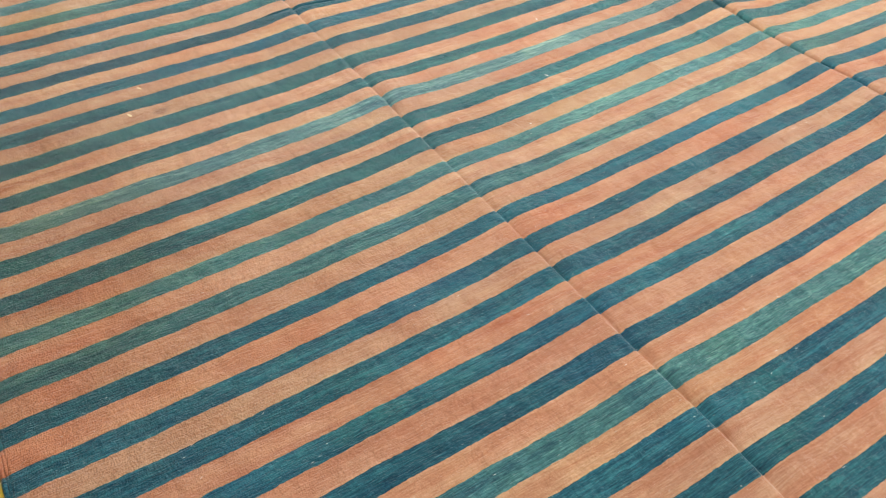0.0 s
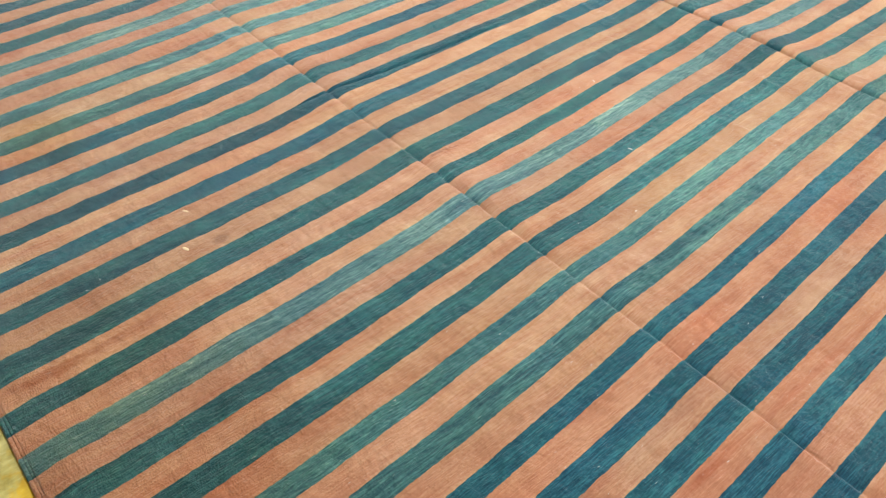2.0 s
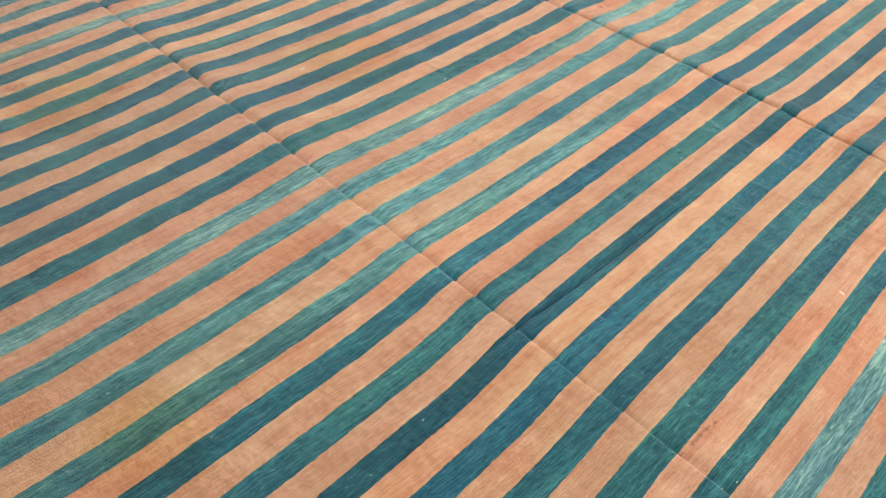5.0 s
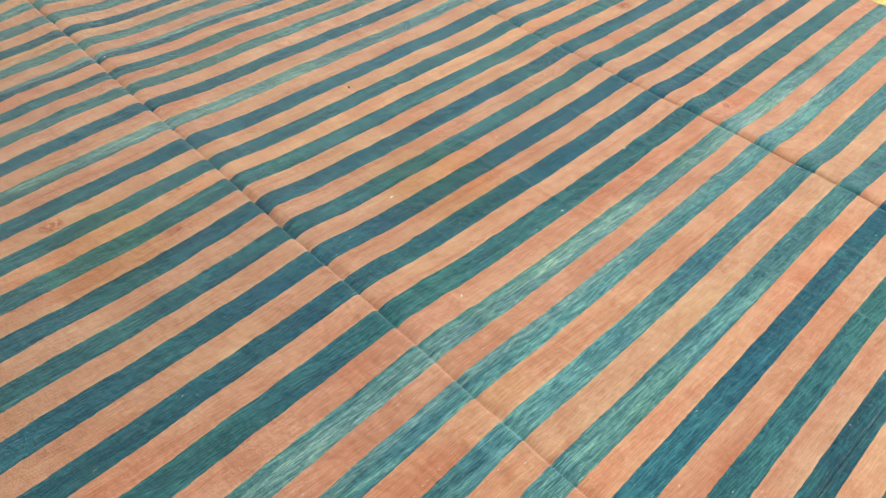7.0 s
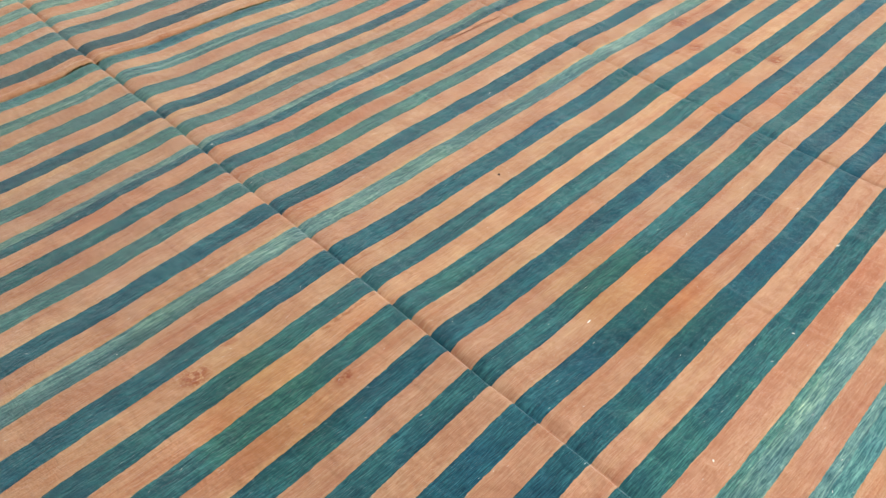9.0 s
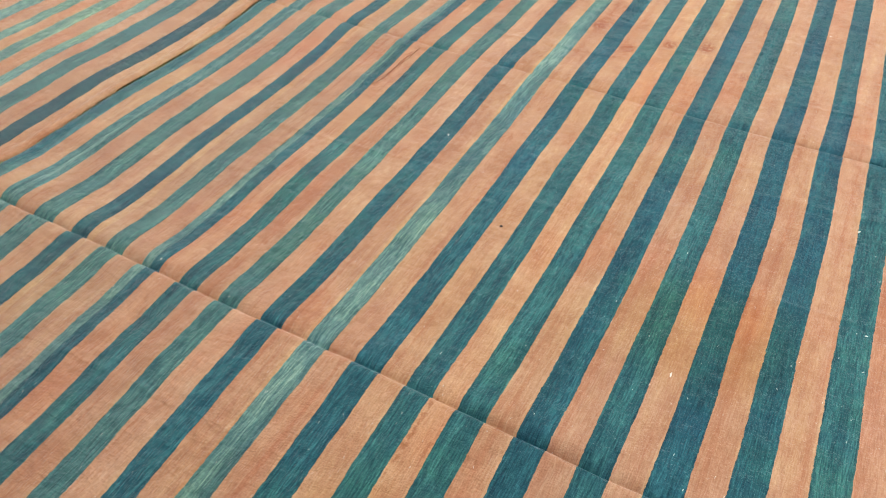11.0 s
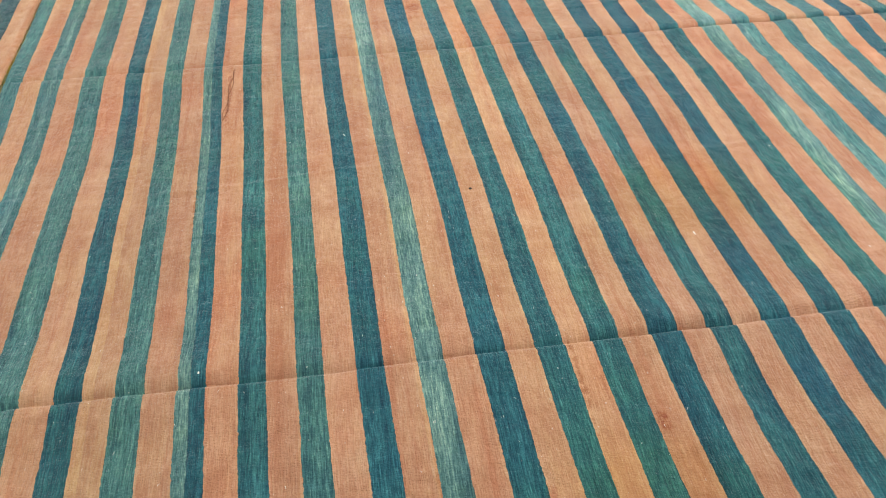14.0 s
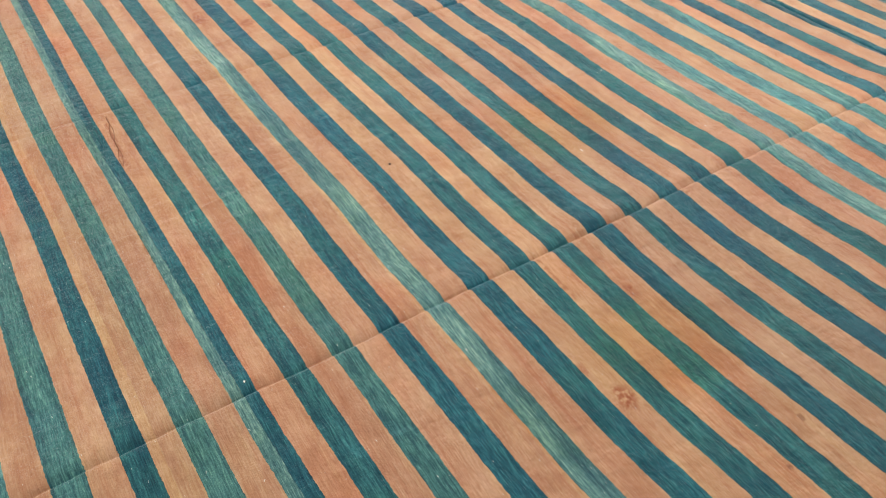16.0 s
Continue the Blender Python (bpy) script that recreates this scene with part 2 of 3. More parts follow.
def floor_paint():
    n = Net("worn_yellow_floor")
    place = n.add("ShaderNodeTexCoord").outputs["Object"]
    big, mid = n.noise(place, 7.0, 5.0, 0.65), n.noise(place, 26.0, 5.0, 0.68, (1, 0.4, 1), 5.0)
    fine = n.noise(place, 90.0, 4.0, 0.65, (1, 0.2, 1))
    grime = n.noise(place, 12.0, 5.0, 0.7, (1, 1, 1), 17.0)
    tone = n.mix(n.ramp(mid, 0.36, 0.66), (0.27, 0.22, 0.035, 1), (0.52, 0.47, 0.17, 1))
    tone = n.mix(n.ramp(grime, 0.55, 0.66, 0.0, 0.8), tone, (0.20, 0.17, 0.035, 1))
    tone = n.mix(n.ramp(big, 0.50, 0.57, 0.0, 0.95), tone, n.mix(n.ramp(mid, 0.4, 0.6), (0.42, 0.24, 0.006, 1), (0.60, 0.40, 0.015, 1)))
    tone = n.mix(n.ramp(fine, 0.56, 0.68, 0.0, 0.75), tone, (0.66, 0.63, 0.36, 1))
    n.put(tone, n.out.inputs["Base Color"])
    n.put(n.ramp(mid, 0.3, 0.7, 0.35, 0.6), n.out.inputs["Roughness"])
    bump = n.add("ShaderNodeBump")
    bump.inputs["Strength"].default_value, bump.inputs["Distance"].default_value = 0.3, 0.002
    n.put(n.math("ADD", mid, fine), bump.inputs["Height"])
    n.put(bump.outputs[0], n.out.inputs["Normal"])
    return n.mat


def plaster(name, colour):
    n = Net(name)
    place = n.add("ShaderNodeTexCoord").outputs["Object"]
    wide, fine = n.noise(place, 1.2, 4.0), n.noise(place, 90.0, 3.0)
    n.put(n.mix(n.ramp(wide, 0.3, 0.7), [c * 0.92 for c in colour] + [1], list(colour) + [1]), n.out.inputs["Base Color"])
    n.out.inputs["Roughness"].default_value = 0.9
    bump = n.add("ShaderNodeBump")
    bump.inputs["Strength"].default_value, bump.inputs["Distance"].default_value = 0.2, 0.002
    n.put(fine, bump.inputs["Height"])
    n.put(bump.outputs[0], n.out.inputs["Normal"])
    return n.mat


WOOL, FLOOR = wool(), floor_paint()
WALL, CEILING = plaster("wall_plaster", (0.72, 0.68, 0.60)), plaster("ceiling_plaster", (0.80, 0.78, 0.74))
GROUT = plaster("dark_joint", (0.07, 0.055, 0.02))


# ---- building blocks ----
def box(bm, x0, x1, y0, y1, z0, z1):
    bmesh.ops.create_cube(bm, size=1, matrix=Matrix.LocRotScale(((x0 + x1) / 2, (y0 + y1) / 2, (z0 + z1) / 2), None, (x1 - x0, y1 - y0, z1 - z0)))


def part(name, bm, material, parent=None, label=""):
    mesh = bpy.data.meshes.new(name)
    bm.to_mesh(mesh)
    bm.free()
    mesh.materials.append(material)
    ob = new(name, mesh)
    ob.parent = parent
    return tagged(ob, label)


def slab(name, x0, x1, y0, y1, z0, z1, material, label, category):
    bm = bmesh.new()
    box(bm, x0, x1, y0, y1, z0, z1)
    return tagged(part(name, bm, material), label, category, kind="structure")


# ---- the room ----
X0, X1, Y0, Y1, ROOF = -6.0, 8.0, -4.5, 6.5, 3.2
slab("floor", X0, X1, Y0, Y1, -0.12, -0.006, GROUT, "dark joints of the worn yellow floor", "floor")
slab("ceiling", X0, X1, Y0, Y1, ROOF, ROOF + 0.15, CEILING, "plain white plaster ceiling of the room", "ceiling")
slab("wall_north", X0, X1, Y1, Y1 + 0.2, -0.12, ROOF + 0.15, WALL, "plain cream plaster wall of the room", "wall")
slab("wall_south", X0, X1, Y0 - 0.2, Y0, -0.12, ROOF + 0.15, WALL, "plain cream plaster wall of the room", "wall")
slab("wall_west", X0 - 0.2, X0, Y0 - 0.2, Y1 + 0.2, -0.12, ROOF + 0.15, WALL, "plain cream plaster wall of the room", "wall")
slab("wall_east", X1, X1 + 0.2, Y0 - 0.2, Y1 + 0.2, -0.12, ROOF + 0.15, WALL, "plain cream plaster wall of the room", "wall")

# ---- the rug ----
NEAR, FAR = -1.050, 2.550          # its two selvedges
FOLDS = (0.036, 1.306)             # creases across the stripes, from lying folded
DYES = {
    "o": (0.468, 0.253, 0.155),    # madder orange
    "p": (0.470, 0.266, 0.157),    # paler, yellower orange
    "r": (0.472, 0.236, 0.145),    # redder orange
    "b": (0.010, 0.079, 0.108),    # indigo
    "n": (0.008, 0.062, 0.084),    # deep indigo
    "d": (0.014, 0.089, 0.105),    # blue-green
    "t": (0.031, 0.126, 0.135),    # teal
    "y": (0.512, 0.302, 0.168),    # straw
    "l": (0.055, 0.162, 0.166),    # pale teal
    "m": (0.095, 0.235, 0.205),    # washed mint
}
# dye and the place across the rug at which its stripe begins
WEST = [("o", -1.810), ("m", -1.735), ("p", -1.680), ("m", -1.620), ("o", -1.558), ("m", -1.481), ("o", -1.429), ("t", -1.372), ("o", -1.296),
        ("n", -1.216), ("p", -1.150), ("t", -1.074), ("p", -1.014), ("t", -0.948), ("l", -0.924), ("t", -0.908), ("o", -0.889), ("t", -0.819),
        ("o", -0.751), ("b", -0.683), ("y", -0.630), ("p", -0.607), ("t", -0.565), ("o", -0.507), ("l", -0.441), ("b", -0.415), ("o", -0.383)]
MIDDLE = [("d", -0.320), ("o", -0.264), ("t", -0.202), ("o", -0.147), ("b", -0.080), ("o", -0.021), ("y", 0.038), ("l", 0.045), ("o", 0.102),
        ("b", 0.171), ("p", 0.235), ("d", 0.298), ("p", 0.359), ("d", 0.419), ("p", 0.484), ("b", 0.548), ("o", 0.613), ("d", 0.676), ("o", 0.739),
        ("b", 0.803), ("o", 0.869), ("b", 0.936), ("o", 1.000), ("d", 1.067), ("r", 1.136), ("t", 1.206), ("l", 1.224), ("r", 1.269), ("l", 1.330),
        ("t", 1.352), ("o", 1.391), ("t", 1.467), ("p", 1.530), ("t", 1.602), ("o", 1.668), ("b", 1.729), ("o", 1.791), ("d", 1.858)]
EAST = [("o", 1.918), ("n", 1.981), ("p", 2.038), ("b", 2.103), ("p", 2.163), ("d", 2.225), ("p", 2.285), ("d", 2.350), ("o", 2.415), ("d", 2.481),
        ("o", 2.534), ("l", 2.591), ("o", 2.648), ("d", 2.706), ("p", 2.762), ("d", 2.817), ("p", 2.875), ("t", 2.934), ("o", 2.983), ("t", 3.042),
        ("o", 3.097), ("b", 3.156), ("r", 3.204), ("b", 3.264), ("o", 3.316), ("b", 3.369), ("r", 3.423), ("b", 3.480), ("r", 3.531), ("b", 3.590),
        ("o", 3.642), ("t", 3.696), ("p", 3.749), ("b", 3.796), ("o", 3.849), ("b", 3.907), ("o", 3.957), ("b", 4.018)]
BANDS = WEST + MIDDLE + EAST
for step in range(1, 20):
    BANDS.append(("ob"[step % 2 == 0], 4.018 + 0.055 * step))
for step in range(1, 20):
    BANDS.insert(0, ("om"[step % 2], -1.810 - 0.070 * step))

# how far the weave is pulled sideways, in millimetres: a row for a place along the stripes, every 0.2 m across
PULL_X = np.array([-2.0 + 0.2 * i for i in range(32)])
PULL_Y, PULL = [], []


def pulled(y, *row):
    PULL_Y.append(y)
    PULL.append([mm / 1000 for mm in row])


pulled(-1.05, 48, 48, 48, 48, 49, 50, 51, 52, 53, 55, 57, 59, 60, 61, 61, 59, 56, 53, 52, 54, 59, 63, 65, 64, 61, 54, 44, 32, 20, 7, -7, -21)
pulled(-0.75, 36, 35, 35, 35, 34, 35, 36, 37, 37, 37, 37, 38, 39, 41, 44, 49, 50, 50, 49, 48, 49, 48, 48, 50, 50, 47, 40, 29, 17, 5, -5, -15)
pulled(-0.45, 23, 23, 22, 22, 20, 19, 19, 22, 24, 21, 18, 17, 18, 22, 25, 29, 32, 35, 35, 34, 35, 34, 32, 33, 34, 32, 28, 20, 10, 2, -3, -9)
pulled(-0.18, 10, 11, 11, 11, 10, 6, 3, 5, 9, 8, 8, 8, 7, 6, 6, 6, 8, 11, 16, 20, 22, 20, 16, 14, 14, 14, 13, 11, 7, 3, 0, -2)
pulled(0.036, *[0] * 32)
pulled(0.25, -10, -10, -10, -9, -10, -10, -7, -7, -7, -6, -5, -5, -5, -4, -4, -3, -2, -3, -8, -14, -18, -17, -13, -9, -7, -8, -10, -11, -9, -6, -4, -1)
pulled(0.55, -14, -15, -17, -18, -18, -14, -11, -14, -15, -14, -11, -8, -8, -9, -11, -13, -12, -14, -19, -27, -33, -32, -29, -29, -31, -32, -31, -26, -19, -15, -11, -8)
pulled(0.9, -15, -14, -13, -12, -10, -11, -16, -22, -25, -25, -24, -23, -20, -18, -17, -18, -22, -29, -37, -44, -50, -53, -53, -56, -59, -59, -55, -49, -42, -35, -29, -24)
pulled(1.15, -12, -12, -12, -12, -13, -21, -30, -35, -37, -36, -33, -29, -27, -29, -30, -30, -32, -39, -47, -54, -58, -59, -61, -67, -73, -72, -68, -63, -57, -51, -45, -38)
pulled(1.306, -12, -13, -15, -18, -22, -29, -36, -41, -42, -40, -37, -34, -34, -36, -38, -39, -40, -43, -48, -54, -58, -61, -65, -70, -74, -76, -74, -71, -66, -61, -55, -48)
pulled(1.5, -13, -17, -21, -27, -33, -38, -42, -46, -45, -43, -42, -42, -41, -41, -41, -42, -46, -49, -53, -57, -61, -65, -70, -74, -77, -80, -80, -78, -75, -71, -66, -61)
pulled(1.9, -23, -28, -34, -39, -43, -46, -47, -47, -47, -46, -48, -52, -53, -54, -55, -62, -69, -72, -74, -75, -76, -78, -80, -84, -87, -89, -91, -92, -92, -91, -90, -88)
pulled(2.55, -46, -48, -50, -51, -52, -53, -53, -54, -55, -58, -62, -67, -73, -80, -88, -96, -103, -106, -108, -107, -106, -105, -105, -105, -106, -108, -110, -113, -117, -121, -126, -130)


def smooth(d, width):
    return math.exp(-(d / width) ** 2)


def calm(x):
    """The rug lies straighter towards its east end."""
    return 1.0 - 0.55 / (1 + math.exp(-(x - 2.3) * 6))


def pull(x, y):
    return float(np.interp(y, PULL_Y, [np.interp(x, PULL_X, row) for row in PULL]))


def groove_at(x, y):
    """Sharp creases that run along the stripes, where the rug was folded lengthwise: depth and half width."""
    dip = 0.0
    if 1.88 < x < 2.14:
        mid = 1.988 + 0.003 * math.sin(y * 7.0) + max(0.0, pull(1.988, y))
        live = min(1.0, max(0.0, (y + 0.12) / 0.25)) * min(1.0, max(0.0, (0.76 - y) / 0.12))
        dip += 0.010 * live * smooth(x - mid, 0.0042) - 0.006 * live * smooth(x - mid + 0.028, 0.022) - 0.004 * live * smooth(x - mid - 0.02, 0.014)
    elif -1.25 < x < -0.95:
        mid = -1.073 + pull(-1.073, y)
        dip += 0.013 * smooth(x - mid, 0.0032) - 0.007 * smooth(x - mid + 0.02, 0.016) - 0.004 * smooth(x - mid - 0.02, 0.014)
    return dip


# fine wrinkles pressed into the cloth: two ends, height and half width
WRINKLES = [(-0.62, 0.672, 0.02, 0.715, 0.0028, 0.006), (0.02, 0.715, 0.62, 0.700, 0.0016, 0.006), (0.80, 0.640, 1.35, 0.700, 0.0022, 0.007),
            (0.75, 1.02, 1.55, 1.10, 0.0030, 0.012), (1.55, 1.10, 2.30, 1.04, 0.0026, 0.010), (1.45, 0.80, 1.95, 0.92, 0.0026, 0.009),
            (2.00, 0.90, 2.60, 1.00, 0.0024, 0.009), (2.55, 0.78, 3.10, 0.88, 0.0022, 0.008), (2.20, 1.14, 2.95, 1.10, 0.0032, 0.012),
            (-0.50, -0.25, 0.25, -0.21, 0.0016, 0.007), (0.55, -0.28, 0.90, -0.20, 0.0014, 0.006), (1.30, -0.16, 1.75, -0.12, 0.0024, 0.008),
            (-0.45, 1.48, 0.30, 1.56, 0.0022, 0.009), (0.10, 1.66, 0.75, 1.72, 0.0022, 0.008), (0.70, 1.52, 1.30, 1.60, 0.0026, 0.010),
            (1.02, 0.70, 1.34, 1.13, 0.0026, 0.010), (0.95, 0.16, 1.45, 0.24, 0.0040, 0.022), (1.20, -0.08, 1.70, -0.02, 0.0036, 0.020)]


def wrinkle_at(x, y):
    z = 0.0
    for x0, y0, x1, y1, high, wide in WRINKLES:
        if x0 - 0.05 < x < x1 + 0.05:
            s = (x - x0) / (x1 - x0)
            d = y - y0 - (y1 - y0) * s - 0.012 * noise.noise((x * 5.0, y0 * 9.0, 21.0))
            if abs(d) < 3 * wide:
                z += high * smooth(d, wide) * max(0.0, math.sin(math.pi * min(1.0, max(0.0, (s + 0.05) / 1.1)))) ** 0.6
    return z


def height(x, y):
    """How high the cloth lies above the floor."""
    z = 0.006
    for k, fold in enumerate(FOLDS):
        if abs(y - fold) > 0.35:
            continue
        line = fold + 0.005 * noise.noise((x * 2.2, k * 9.0, 0.0)) + 0.0015 * noise.noise((x * 14.0, k * 9.0, 5.0))
        if k == 1:
            line -= 0.030 / (1 + math.exp(-(x - 2.1) * 7))
        d = y - line
        worn = 1 / (1 + math.exp(-(x - 0.9) * 6))
        strong = (1.25 - 0.40 * worn if k == 0 else 0.65 + 0.95 * worn) * (1 + 0.5 * noise.noise((x * 2.5, k * 5.0, 4.0)))
        # the two lips of the crease swell and sink from stripe to stripe
        strong *= 1 + 0.35 * noise.noise((x * 9.0, k * 5.0, 9.0))
        if d > 0:
            z += strong * 0.0130 * (1 - math.exp(-d / (0.017 - 0.010 * worn * k))) * math.exp(-(d / 0.12) ** 2)
        else:
            z += strong * 0.0115 * (1 - math.exp(d / 0.0045)) * math.exp(-(d / 0.12) ** 2)
    # soft swells, longer across the stripes than along them
    low = calm(x) * (1 - 0.6 * smooth(x - 1.75, 0.5))
    z += low * 0.011 * (0.5 + 0.5 * noise.noise((x * 0.9, y * 2.6, 2.0))) ** 2
    z += low * 0.007 * (0.5 + 0.5 * noise.noise((x * 2.3, y * 5.5, 6.0)))
    z += 0.0026 * noise.noise((x * 9.0, y * 15.0, 3.0)) + 0.0011 * noise.noise((x * 24.0, y * 36.0, 13.0))
    # the weave is slack in places and puckers across the stripes
    slack = max(0.0, noise.noise((x * 1.7, y * 1.9, 31.0)) + 0.1)
    z += 0.0042 * slack * noise.noise((x * 14.0, y * 5.0, 35.0))
    # ripples beside the creases
    z += 0.006 * math.exp(-((x - 1.25) / 0.5) ** 2 - ((y - 1.05) / 0.10) ** 2)
    z += 0.005 * math.exp(-((x + 0.2) / 0.7) ** 2 - ((y + 0.16) / 0.07) ** 2)
    z += 0.0045 * smooth(x - 1.235, 0.030) * smooth(y - 0.45, 0.55) + 0.004 * smooth(x - 1.36, 0.025) * smooth(y - 0.5, 0.5)
    z += 0.004 * smooth(x - 0.93, 0.035) * smooth(y - 0.7, 0.4) + 0.0035 * smooth(x - 1.53, 0.03) * smooth(y - 0.4, 0.5)
    z += wrinkle_at(x, y)
    # the selvedges lie flat, but for a slack ripple
    hem = min(1.0, (y - NEAR + 0.002) / 0.16, (FAR + 0.002 - y) / 0.16)
    ripple = 0.0040 * (1 + noise.noise((x * 6.0, 3.0, 41.0))) * smooth(y - NEAR - 0.055, 0.045)
    z = 0.0075 + (z - 0.0075) * max(0.0, hem) ** 0.8 + ripple
    return max(0.0015, z - groove_at(x, y))


rug = tagged(new("striped_rug"), "large flat-woven wool rug with orange and blue-green stripes, creased", "rug")
SPAN = [NEAR]
while SPAN[-1] < FAR - 0.001:
    near_fold = min(abs(SPAN[-1] - f) for f in (*FOLDS, 1.276)) < 0.03
    SPAN.append(min(FAR, SPAN[-1] + (0.0025 if near_fold else 0.0055)))
ACROSS = 8                         # columns of a stripe; a creased one has more


teeth = random.Random(3)


def eased(line):
    """The line with its corners rounded, but for those at the two creases."""
    out, ys = line.copy(), np.array(SPAN)
    for low, high in ((-9, FOLDS[0]), (FOLDS[0], FOLDS[1]), (FOLDS[1], 9)):
        inside = np.where((ys >= low) & (ys <= high))[0]
        for k in inside:
            room = min(0.07, ys[k] - ys[inside[0]], ys[inside[-1]] - ys[k])
            if room > 0.004:
                near = inside[np.abs(ys[inside] - ys[k]) <= room]
                out[k] = line[near].mean()
    return out


def edge_line(i, x):
    """The wavering border between two stripes, at all places along them."""
    line = eased(np.interp(SPAN, PULL_Y, [np.interp(x, PULL_X, row) for row in PULL]))
    for k, y in enumerate(SPAN):
        line[k] += x + 0.0020 * noise.noise((i * 7.31, y * 4.0, 0.5)) + 0.0010 * noise.noise((i * 3.17, y * 13.0, 8.5)) + 0.0005 * noise.noise((i * 1.9, y * 38.0, 3.5)) + teeth.gauss(0, 0.0005)
    return line


def stripe(dye, left, right, columns):
    """One stripe of the weave, with its hems turned down at the selvedges."""
    verts, faces, uvs, sides = [], [], [], []
    for j, y in enumerate(SPAN):
        for k in range(columns + 1):
            x = left[j] + (right[j] - left[j]) * k / columns
            verts.append((x, y, height(x, y)))
            uvs.append((x, y))
            sides.append((k / columns, y))
    row = columns + 1
    for j in range(len(SPAN) - 1):
        for k in range(columns):
            a = j * row + k
            faces.append((a, a + 1, a + row + 1, a + row))
    for j in (0, len(SPAN) - 1):
        base = len(verts)
        for k in range(row):
            x, y, z = verts[j * row + k]
            verts.append((x, y, 0.0005))
            uvs.append((x, y))
            sides.append((k / columns, y))
        for k in range(columns):
            a, b = j * row + k, base + k
            faces.append((a, b, b + 1, a + 1) if j == 0 else (a, a + 1, b + 1, b))
    mesh = bpy.data.meshes.new("stripe")
    mesh.from_pydata(verts, [], faces)
    mesh.uv_layers.new(name="yarn")
    mesh.uv_layers.new(name="across")
    corner = np.empty(len(mesh.loops), dtype=np.int32)
    mesh.loops.foreach_get("vertex_index", corner)
    mesh.uv_layers["yarn"].data.foreach_set("uv", np.array(uvs, dtype=np.float32)[corner].ravel())
    mesh.uv_layers["across"].data.foreach_set("uv", np.array(sides, dtype=np.float32)[corner].ravel())
    mesh.polygons.foreach_set("use_smooth", [True] * len(mesh.polygons))
    mesh.materials.append(WOOL)
    ob = new("stripe", mesh)
    ob.parent, ob.color = rug, (*dye, 1)
    return ob


def cord(dye, x0, x1, y, owner):
    """A round selvedge cord, bound in the stripe's own yarn."""
    verts, faces, uvs, ring, steps = [], [], [], 8, 5
    for s in range(steps + 1):
        x = x0 + (x1 - x0) * s / steps
        fat = 0.0050 * (0.86 if s in (0, steps) else 1.0 + 0.08 * noise.noise((x * 60, y, 0)))
        z = 0.0042
        for a in range(ring):
            turn = 2 * math.pi * a / ring
            verts.append((x, y + fat * math.cos(turn), z + fat * math.sin(turn)))
            uvs.append((x, y + a * 0.004))
    for s in range(steps):
        for a in range(ring):
            b = (a + 1) % ring
            faces.append((s * ring + a, s * ring + b, (s + 1) * ring + b, (s + 1) * ring + a))
    faces += [tuple(range(ring))[::-1], tuple(range(steps * ring, steps * ring + ring))]
    mesh = bpy.data.meshes.new("selvedge_cord")
    mesh.from_pydata(verts, [], faces)
    mesh.uv_layers.new(name="yarn")
    mesh.uv_layers.new(name="across")
    for loop in mesh.loops:
        mesh.uv_layers["yarn"].data[loop.index].uv = uvs[loop.vertex_index]
        mesh.uv_layers["across"].data[loop.index].uv = (0.5, 0.0)
    mesh.polygons.foreach_set("use_smooth", [True] * len(mesh.polygons))
    mesh.materials.append(WOOL)
    ob = new("selvedge_cord", mesh)
    ob.parent, ob.color = owner, (*dye, 1)
    return ob


shades = random.Random(7)
lines = [edge_line(i, x) for i, (_, x) in enumerate(BANDS)]
# the weave has come apart along one join, which shows as a dark slit
SLIT = next(i for i, (_, x) in enumerate(BANDS) if abs(x + 1.073) < 0.002)
slit_left, slit_right = lines[SLIT].copy(), lines[SLIT].copy()
for j, y in enumerate(SPAN):
    gape = 0.0024 * max(0.0, min(1.0, (y + 0.35) / 0.2, (1.9 - y) / 0.3)) * (1 + 0.4 * noise.noise((y * 6.0, 0.0, 51.0)))
    slit_left[j] -= gape
    slit_right[j] += gape
for i in range(len(BANDS) - 1):
    key = BANDS[i][0]
    tint = 1.0 + 0.06 * shades.uniform(-1, 1)
    warm = 1.0 + 0.03 * shades.uniform(-1, 1)
    dye = (DYES[key][0] * tint * warm, DYES[key][1] * tint, DYES[key][2] * tint / warm)
    creased = any(BANDS[i][1] - 0.04 < x < BANDS[i + 1][1] + 0.04 for x in (1.98, -1.073))
    ob = stripe(dye, slit_right if i == SLIT else lines[i], slit_left if i + 1 == SLIT else lines[i + 1], 36 if creased else ACROSS)
    for y, j in ((NEAR - 0.0012, 0), (NEAR - 0.0085, 0), (FAR + 0.0012, -1), (FAR + 0.0085, -1)):
        cord(dye, lines[i][j], lines[i + 1][j], y, ob)

# ---- floor boards, the rug lies on them ----
floor = bpy.data.objects["floor"]
edges = [-4.5, -3.3, -2.2, -1.118]
while edges[-1] < 6.4:
    edges.append(min(6.5, edges[-1] + 1.1))
for a, b in zip(edges, edges[1:]):
    bm = bmesh.new()
    box(bm, X0 + 0.01, X1 - 0.01, a + 0.0005, b - 0.0005, -0.03, 0.0)
    bmesh.ops.bevel(bm, geom=[e for e in bm.edges], offset=0.0008, segments=2, affect="EDGES")
    part("floor_sheet", bm, FLOOR, floor)


# ---- what lies on the rug ----
def on_rug(x, y):
    return height(x, y) + 0.0004


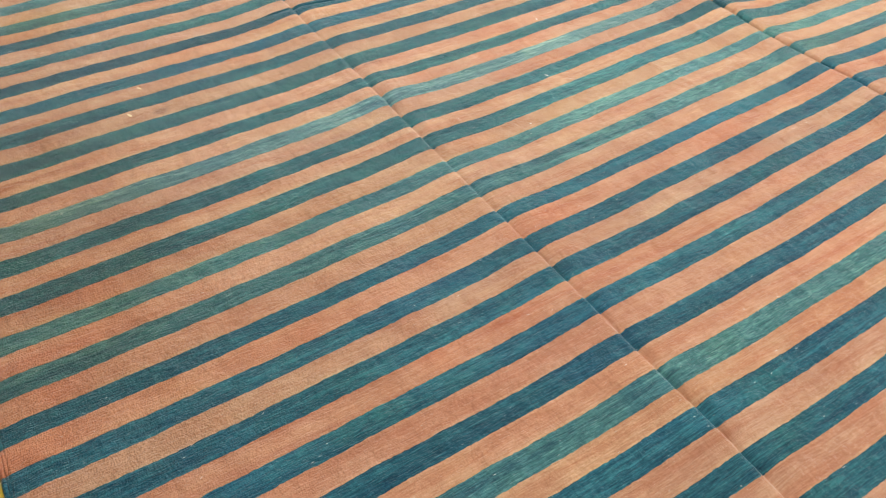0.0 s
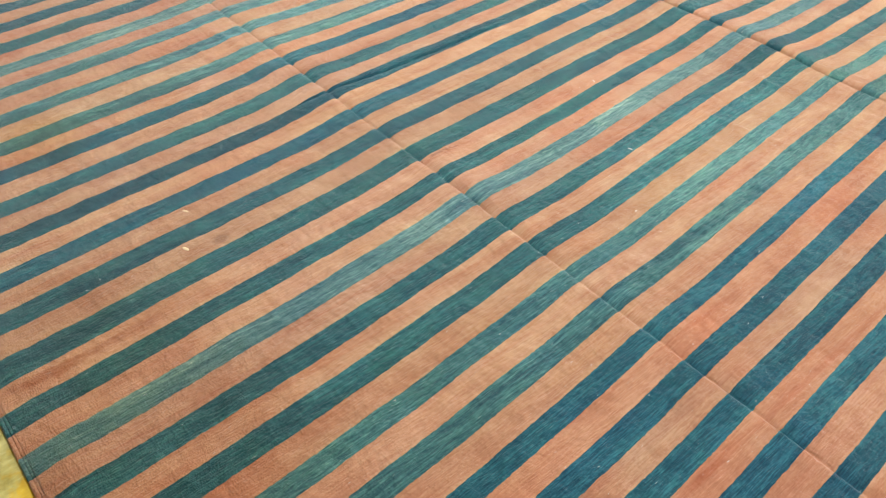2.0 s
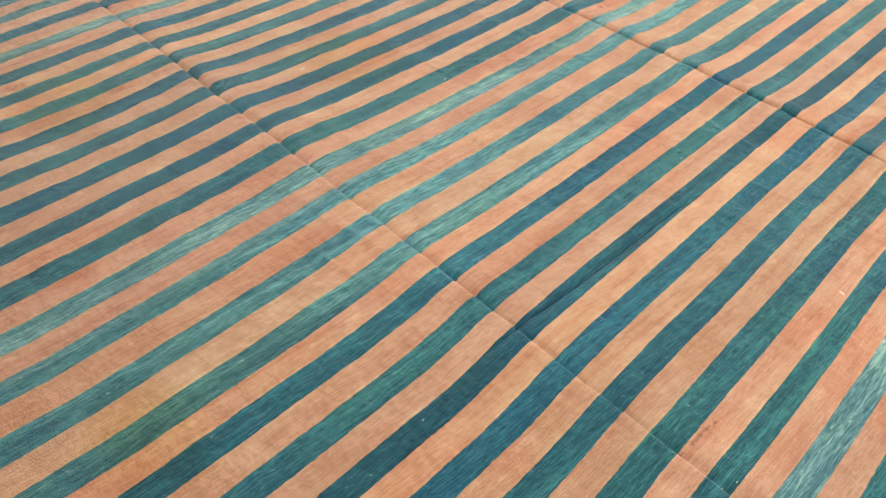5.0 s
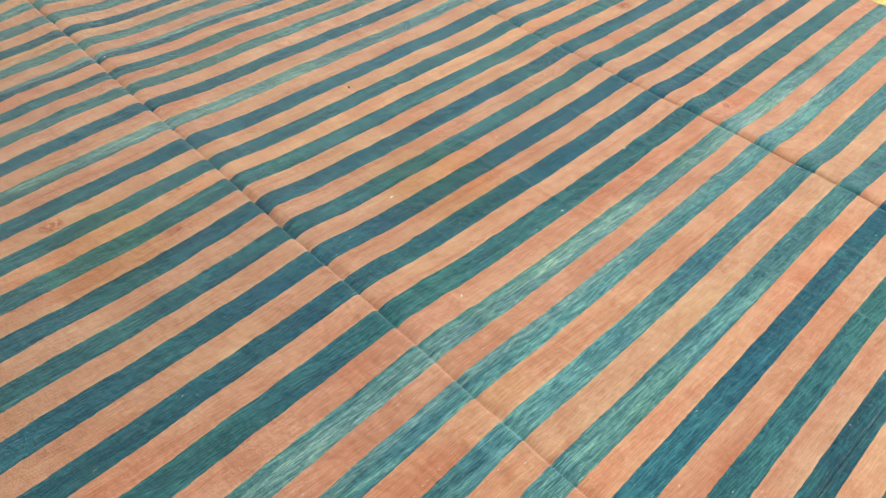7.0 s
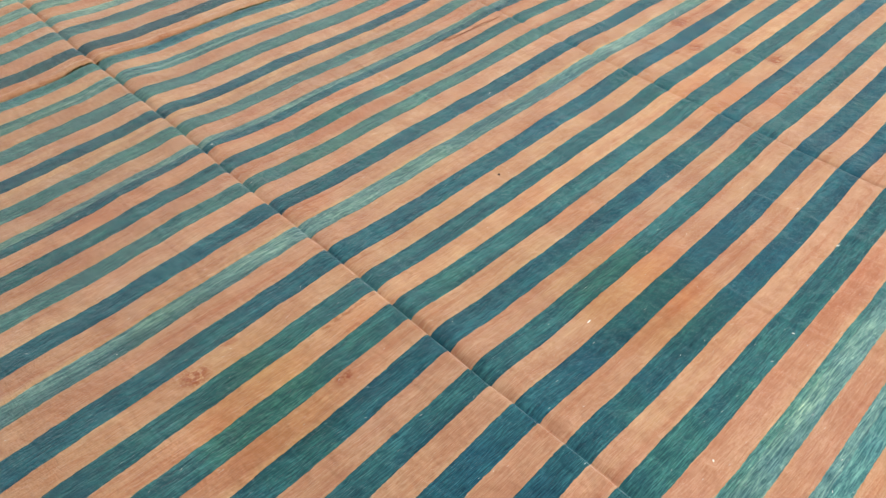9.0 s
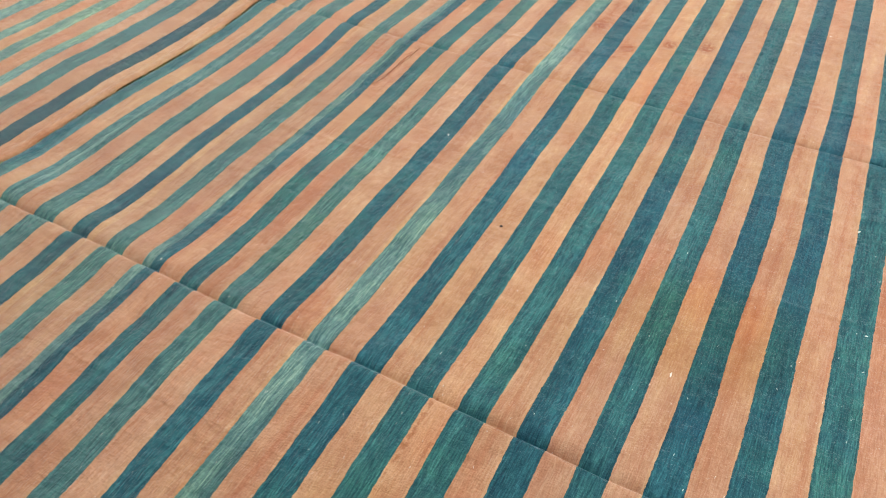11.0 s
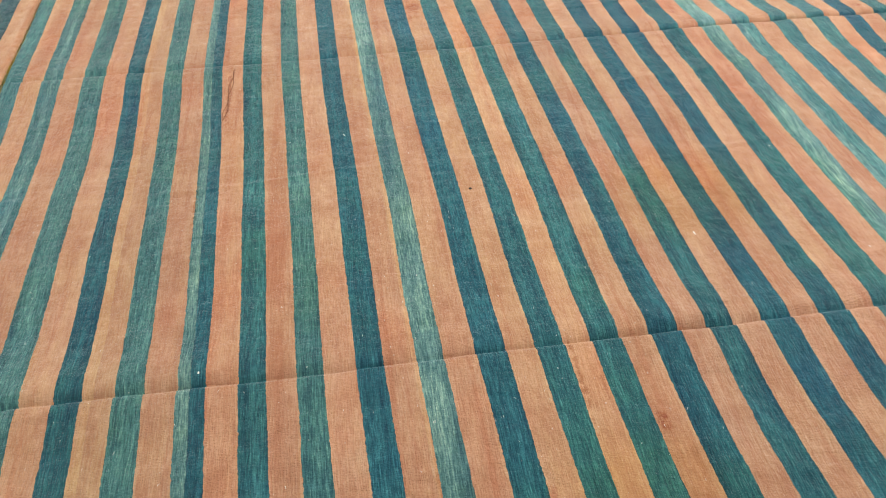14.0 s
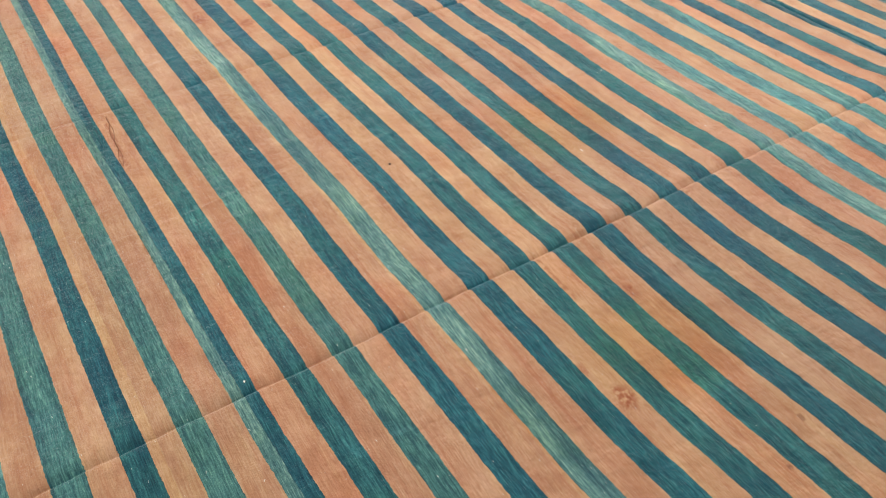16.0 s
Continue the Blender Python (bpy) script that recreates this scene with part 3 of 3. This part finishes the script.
def crumb(x, y, size, turn, colour_material):
    """A curled scrap of straw-coloured fluff."""
    bm = bmesh.new()
    bmesh.ops.create_icosphere(bm, subdivisions=2, radius=1.0)
    for v in bm.verts:
        v.co *= 1 + 0.35 * noise.noise(v.co * 2.3 + Vector((x, y, 1)) * 9)
        v.co = Vector((v.co.x * size, v.co.y * size * 0.36, max(-0.0002, v.co.z * size * 0.18)))
    ob = part("fluff_scrap", bm, colour_material)
    ob.matrix_world = pose(x, y, on_rug(x, y), 0, 0, turn)
    return tagged(ob, "small curled cream-coloured scrap of fluff lying on the rug", "fluff", "scraps on the rug")


FLUFF = plaster("cream_fluff", (0.80, 0.66, 0.42))
LINT = plaster("white_lint", (0.74, 0.72, 0.66))
THREAD = plaster("brown_thread", (0.20, 0.075, 0.035))
SEED = plaster("dark_seed", (0.03, 0.022, 0.016))
crumb(2.219, -0.527, 0.0085, 30, FLUFF)
crumb(2.343, -0.587, 0.0100, 18, FLUFF)

bm = bmesh.new()
bmesh.ops.create_icosphere(bm, subdivisions=2, radius=0.0042)
for v in bm.verts:
    v.co.z = max(-0.0002, v.co.z * 0.55)
seed = part("dark_seed", bm, SEED)
seed.matrix_world = pose(0.252, 0.580, on_rug(0.252, 0.580))
tagged(seed, "tiny dark brown seed lying on the rug", "seed")

LINT_AT = [(-0.400, 0.065), (-0.062, 0.875), (2.426, 0.700), (1.108, 0.642), (1.045, 0.992), (0.766, 0.330), (1.160, 0.217),
           (0.815, 2.041), (2.724, 0.514), (2.902, 0.325)]
for k, (x, y) in enumerate(LINT_AT):
    bm = bmesh.new()
    bmesh.ops.create_icosphere(bm, subdivisions=1, radius=1.0)
    for v in bm.verts:
        v.co = Vector((v.co.x * 0.0022, v.co.y * (0.004 + 0.002 * (k % 3)), max(0, v.co.z * 0.0012)))
    ob = part("lint_fleck", bm, LINT)
    ob.matrix_world = pose(x, y, on_rug(x, y), 0, 0, 37 * k)
    tagged(ob, "tiny white fleck of lint caught on the rug", "lint", "lint on the rug")

# a brown darning thread, doubled over
verts, faces = [], []
for strand in (0.0, 0.0045):
    for s in range(15):
        y = 1.270 - 0.270 * s / 14
        x = -0.389 + strand + 0.004 * math.sin(s * 0.9 + strand * 900) - 0.022 * (s / 14)
        base, z = len(verts), on_rug(x, y) + 0.0006
        verts += [(x - 0.0009, y, z), (x, y, z + 0.0010), (x + 0.0009, y, z)]
        if s:
            faces += [(base - 3, base - 2, base + 1, base), (base - 2, base - 1, base + 2, base + 1)]
mesh = bpy.data.meshes.new("darning_thread")
mesh.from_pydata(verts, [], faces)
mesh.materials.append(THREAD)
tagged(new("darning_thread", mesh), "thin reddish-brown darning thread stitched along the rug", "thread")

# pulled yarn ends, too many to count
loose = random.Random(11)
verts, faces = [], []
for _ in range(1500):
    x, y = loose.uniform(-1.9, 4.2), loose.uniform(-1.0, 2.4)
    length, lean, w = loose.uniform(0.002, 0.006), loose.gauss(math.pi / 2, 0.35), loose.uniform(0.0003, 0.0006)
    dx, dy = math.cos(lean), math.sin(lean)
    z = on_rug(x, y) + 0.0003
    base = len(verts)
    for s, lift in ((-0.5, 0.0), (0.0, 0.0009), (0.5, 0.0)):
        cx, cy = x + dx * length * s, y + dy * length * s
        verts += [(cx - dy * w, cy + dx * w, z + lift), (cx + dy * w, cy - dx * w, z + lift)]
    faces += [(base, base + 1, base + 3, base + 2), (base + 2, base + 3, base + 5, base + 4)]
mesh = bpy.data.meshes.new("pulled_yarn")
mesh.from_pydata(verts, [], faces)
mesh.materials.append(LINT)
tagged(new("pulled_yarn", mesh), "short pale pulled yarn ends scattered over the rug", "yarn", kind="stuff")
